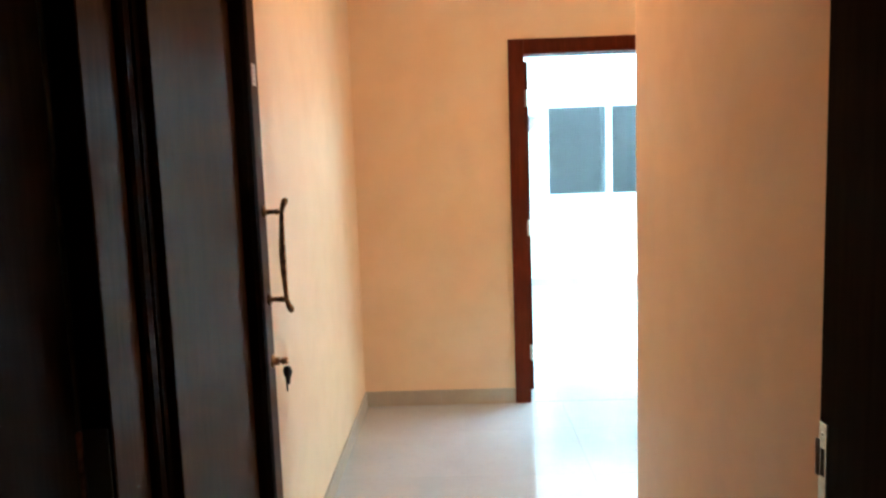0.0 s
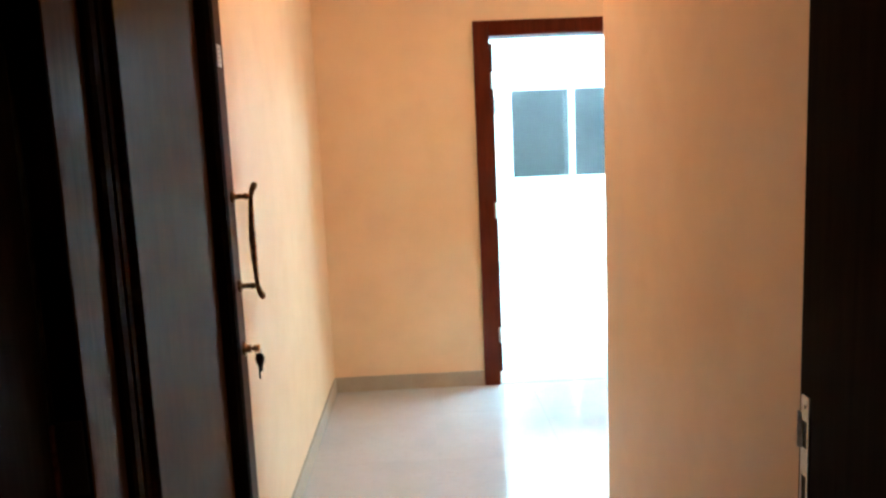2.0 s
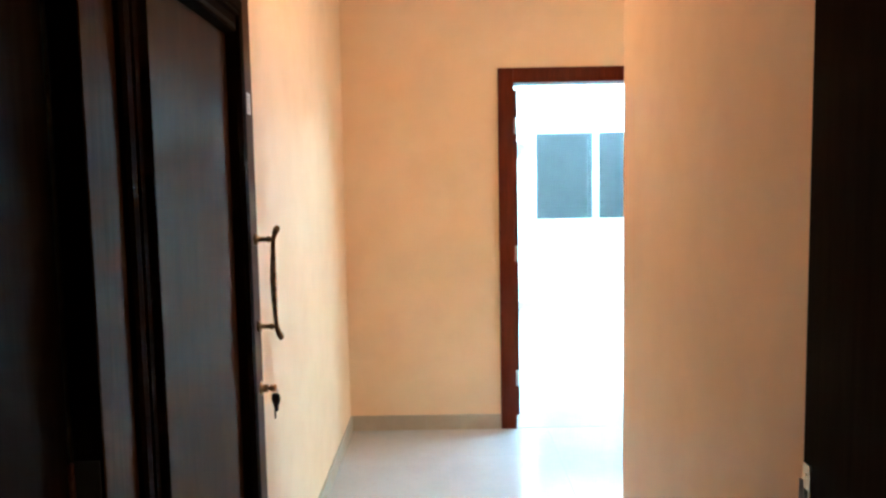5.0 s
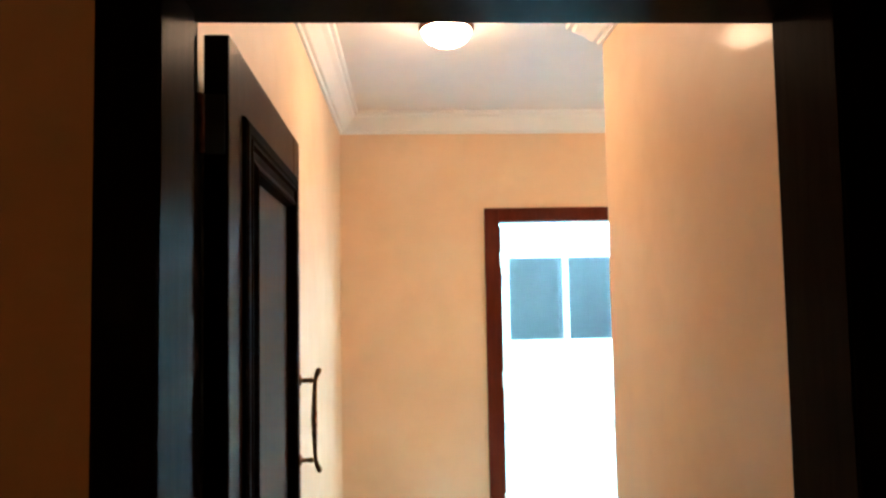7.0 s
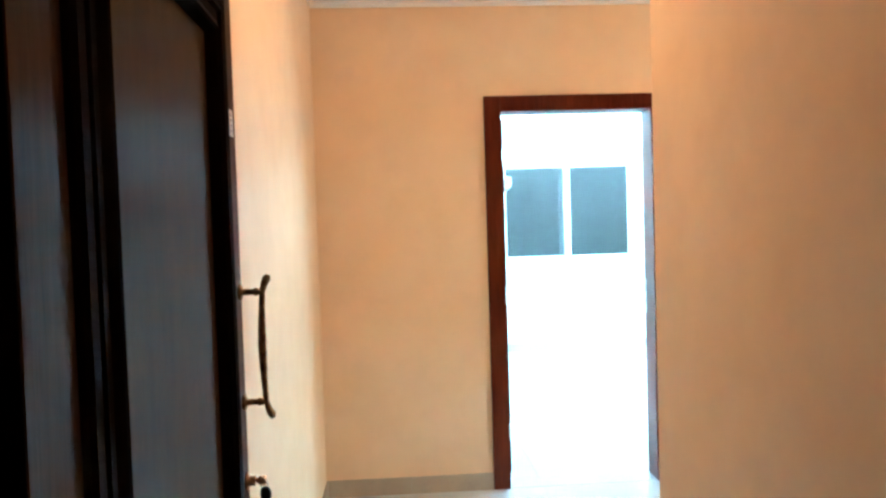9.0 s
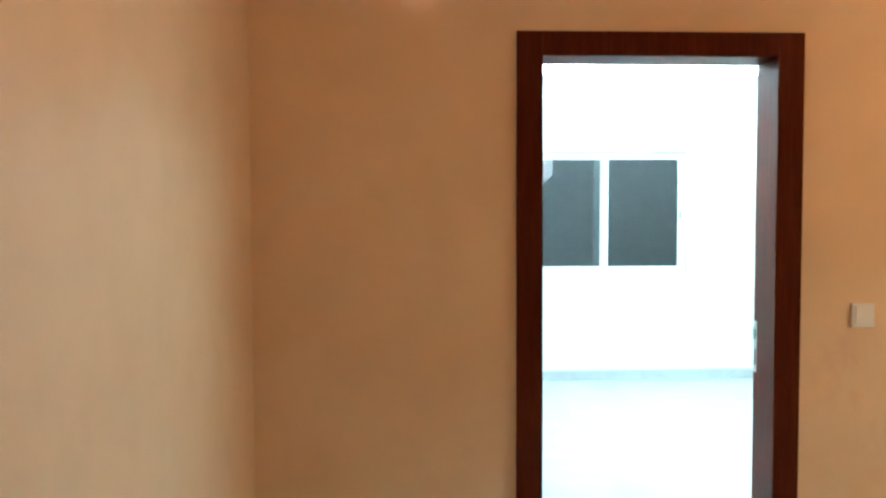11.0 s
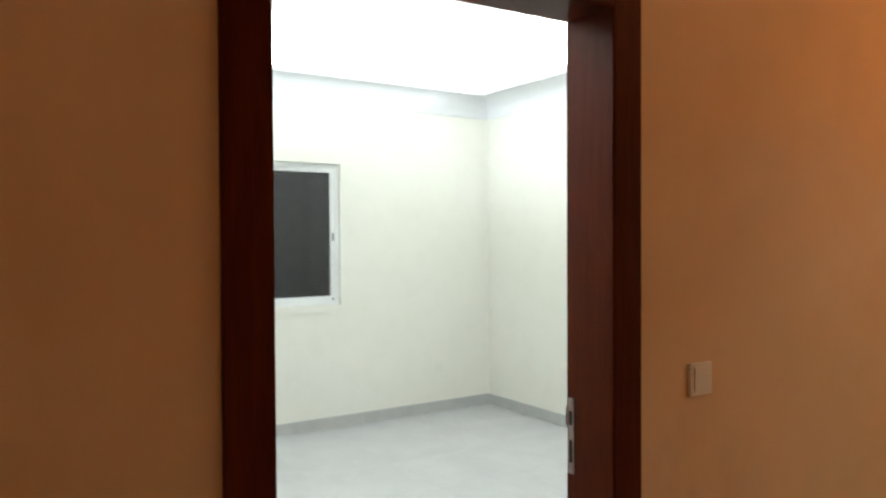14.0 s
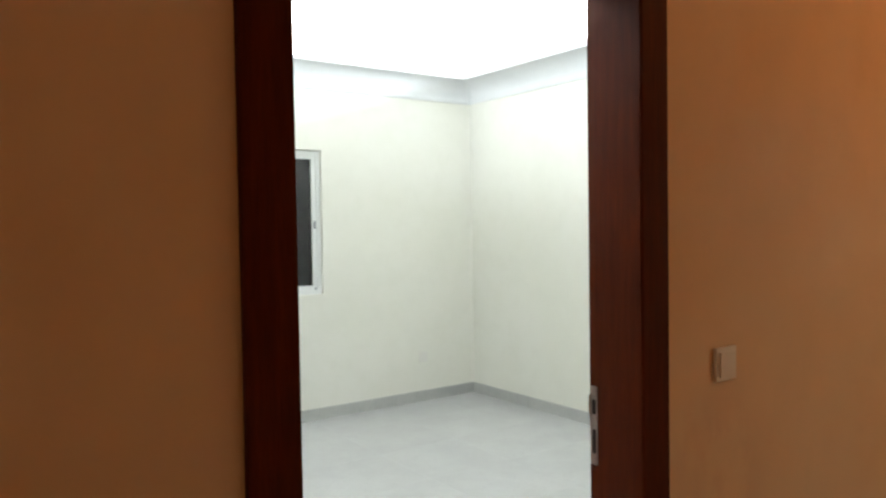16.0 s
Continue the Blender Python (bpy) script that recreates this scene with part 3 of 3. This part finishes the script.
# lamp added out of view round the corner, to warm the far wall's right
lamp3 = tagged(copy_thing(lamp, Matrix.Translation((3.9, 2.62, Z_HALL))), "unseen warm glass dome lamp with a bronze ring, added round the corner", "ceiling lamp", "hall ceiling lamps")
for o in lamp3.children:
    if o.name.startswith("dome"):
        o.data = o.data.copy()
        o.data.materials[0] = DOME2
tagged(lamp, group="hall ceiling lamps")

# unseen lamp, added to brighten the landing wall
lamp2 = thing("ceiling_lamp", -0.9, -2.1, 2.8, "unseen dim warm dome lamp added on the landing ceiling", "ceiling lamp")
part("base_ring", lathe(bmesh.new(), (0, 0, 0), [(0.10, 0.0), (0.128, 0.0), (0.130, -0.008), (0.122, -0.018), (0.10, -0.018)]), PLASTIC, lamp2)
part("dome", lathe(bmesh.new(), (0, 0, -0.018), [(0.117, 0.0), (0.116, -0.010), (0.106, -0.029), (0.088, -0.045), (0.064, -0.056), (0.035, -0.063), (0.010, -0.065)]), DIMDOME, lamp2, "dim frosted glass dome")

switch = thing("light_switch", 2.674, Y_FAR, 1.166, "white plastic light switch on the cream wall", "light switch")
part("plate", boxes((-0.043, -0.010, -0.043, 0.043, 0.0, 0.043), bevel=0.003), PLASTIC, switch)
part("rocker", boxes((-0.030, -0.014, -0.031, 0.030, -0.0095, 0.031), bevel=0.002), PLASTIC, switch)

# ---- bedroom things ----
win = tagged(obj("window_1", boxes((WX0 + 0.001, Y_WIN + 0.022, WZ0 + 0.001, WX0 + 0.035, Y_WIN + 0.11, WZ1 - 0.001), (WX1 - 0.035, Y_WIN + 0.022, WZ0 + 0.001, WX1 - 0.001, Y_WIN + 0.11, WZ1 - 0.001),
                                   (WX0 + 0.035, Y_WIN + 0.022, WZ0 + 0.001, WX1 - 0.035, Y_WIN + 0.11, WZ0 + 0.035), (WX0 + 0.035, Y_WIN + 0.022, WZ1 - 0.035, WX1 - 0.035, Y_WIN + 0.11, WZ1 - 0.001)), ALU), "white aluminium sliding window, dark night outside", "window", kind="structure")


def sash(x0, x1, y, latch_x):
    w, z0, z1 = 0.040, WZ0 + 0.028, WZ1 - 0.028
    f = part("sash", boxes((x0, y, z0, x0 + w, y + 0.028, z1), (x1 - w, y, z0, x1, y + 0.028, z1), (x0 + w, y, z0, x1 - w, y + 0.028, z0 + w), (x0 + w, y, z1 - w, x1 - w, y + 0.028, z1)), ALU, win)
    pane = part("pane", boxes((x0 + w - 0.006, y + 0.011, z0 + w - 0.006, x1 - w + 0.006, y + 0.017, z1 - w + 0.006)), GLASS, f, "dark window pane")
    part("latch", boxes((latch_x - 0.009, y - 0.012, 1.51, latch_x + 0.009, y, 1.57), bevel=0.003), GREYPLASTIC, f)
    part("corner_block", boxes((x1 - 0.030, y - 0.003, z0 + 0.004, x1 - 0.012, y, z0 + 0.024), bevel=0.001), GREYPLASTIC, f)
    return f


sash(2.132, 2.872, Y_WIN + 0.060, 2.152)
sash(2.857, 3.597, Y_WIN + 0.030, 3.577)
part("interlock_strip", boxes((2.778, Y_WIN + 0.092, WZ0 + 0.036, 2.840, Y_WIN + 0.104, WZ1 - 0.036), bevel=0.002), DARKALU, win, "dark grey strip behind the glass")
part("surround", boxes((WX0 - 0.06, Y_WIN - 0.012, WZ0 - 0.06, WX1 + 0.06, Y_WIN - 0.0005, WZ0), (WX0 - 0.06, Y_WIN - 0.012, WZ0, WX0, Y_WIN - 0.0005, WZ1), (WX1, Y_WIN - 0.012, WZ0, WX1 + 0.06, Y_WIN - 0.0005, WZ1), (WX0 - 0.06, Y_WIN - 0.012, WZ1, WX1 + 0.06, Y_WIN - 0.0005, WZ1 + 0.06)), BEDWALL, win, "raised plaster band")

socket = thing("wall_socket", 4.565, Y_WIN, 0.385, "white plastic wall socket low on the pale wall", "socket")
part("plate", boxes((-0.043, -0.009, -0.043, 0.043, 0.0, 0.043), bevel=0.003), PLASTIC, socket)
part("insert", boxes((-0.026, -0.011, -0.026, 0.026, -0.0085, 0.026), bevel=0.002), PLASTIC, socket)

sheet = bmesh.new()
rows_ = []
for i in range(9):
    u = i / 8
    x, y = 1.5565 + 0.076 * u ** 1.4, 3.965 + 0.075 * math.sin(u * 1.7)
    lo, hi = 1.645 + 0.05 * u * u, 1.765 - 0.012 * u
    rows_.append([sheet.verts.new(Vector((x, y + 0.006 * math.sin(3 * k), lo + (hi - lo) * k / 4))) for k in range(5)])
for r0, r1 in zip(rows_, rows_[1:]):
    for k in range(4):
        sheet.faces.new((r0[k], r1[k], r1[k + 1], r0[k + 1])).smooth = True
bmesh.ops.solidify(sheet, geom=sheet.faces[:], thickness=0.001)
tagged(obj("paper_sheet", sheet, LEAFPAPER), "curled white paper stuck to the open bedroom door", "paper")

# the side room's lamp shines into the hall under the head of its doorway
side_lamp = tagged(copy_thing(lamp, Matrix.Translation((6.4, 1.75, Z_HALL))), "lit cool white glass dome lamp on the side room ceiling", "ceiling lamp")
for o in side_lamp.children:
    if o.name.startswith("dome"):
        o.data = o.data.copy()
        o.data.materials[0] = SIDEGLOW

# unseen fixture added for the fill that pales the left passage wall
panel_lamp = thing("wall_lamp", 7.4, 2.90, 2.22, "unseen lit square panel lamp added on the side room wall", "wall lamp")
part("frame", boxes((-0.05, -0.24, -0.24, 0, 0.24, 0.24), bevel=0.004), PLASTIC, panel_lamp)
part("diffuser", boxes((-0.055, -0.22, -0.22, -0.0502, 0.22, 0.22)), SIDEPANEL, panel_lamp)

# ---- floor: slab and tiles ----
floor = setting("floor", boxes((X_L - 0.1, -0.095, -0.06, 7.4, Y_WIN + 0.1, -0.006)), GROUT, "polished cream floor tiles with fine joints", "floor")
tile_bm = boxes((-0.2996, -0.2996, -0.010, 0.2996, 0.2996, 0.0), bevel=0.0)
tile_me = bpy.data.meshes.new("tile")
tile_bm.to_mesh(tile_me)
tile_bm.free()
tile_me.materials.append(TILE)
for i in range(12):
    for j in range(13):
        tx, ty = X_L + 0.3 + i * 0.6, Y_IN + 0.3 + j * 0.6
        if (tx > 2.2 and ty < 1.5) or (tx > 5.5 and ty > 4.0):
            continue
        t_ob = new("tile", tile_me)
        t_ob.parent = floor
        t_ob.location = (tx, ty, random.uniform(-0.0004, 0.0))
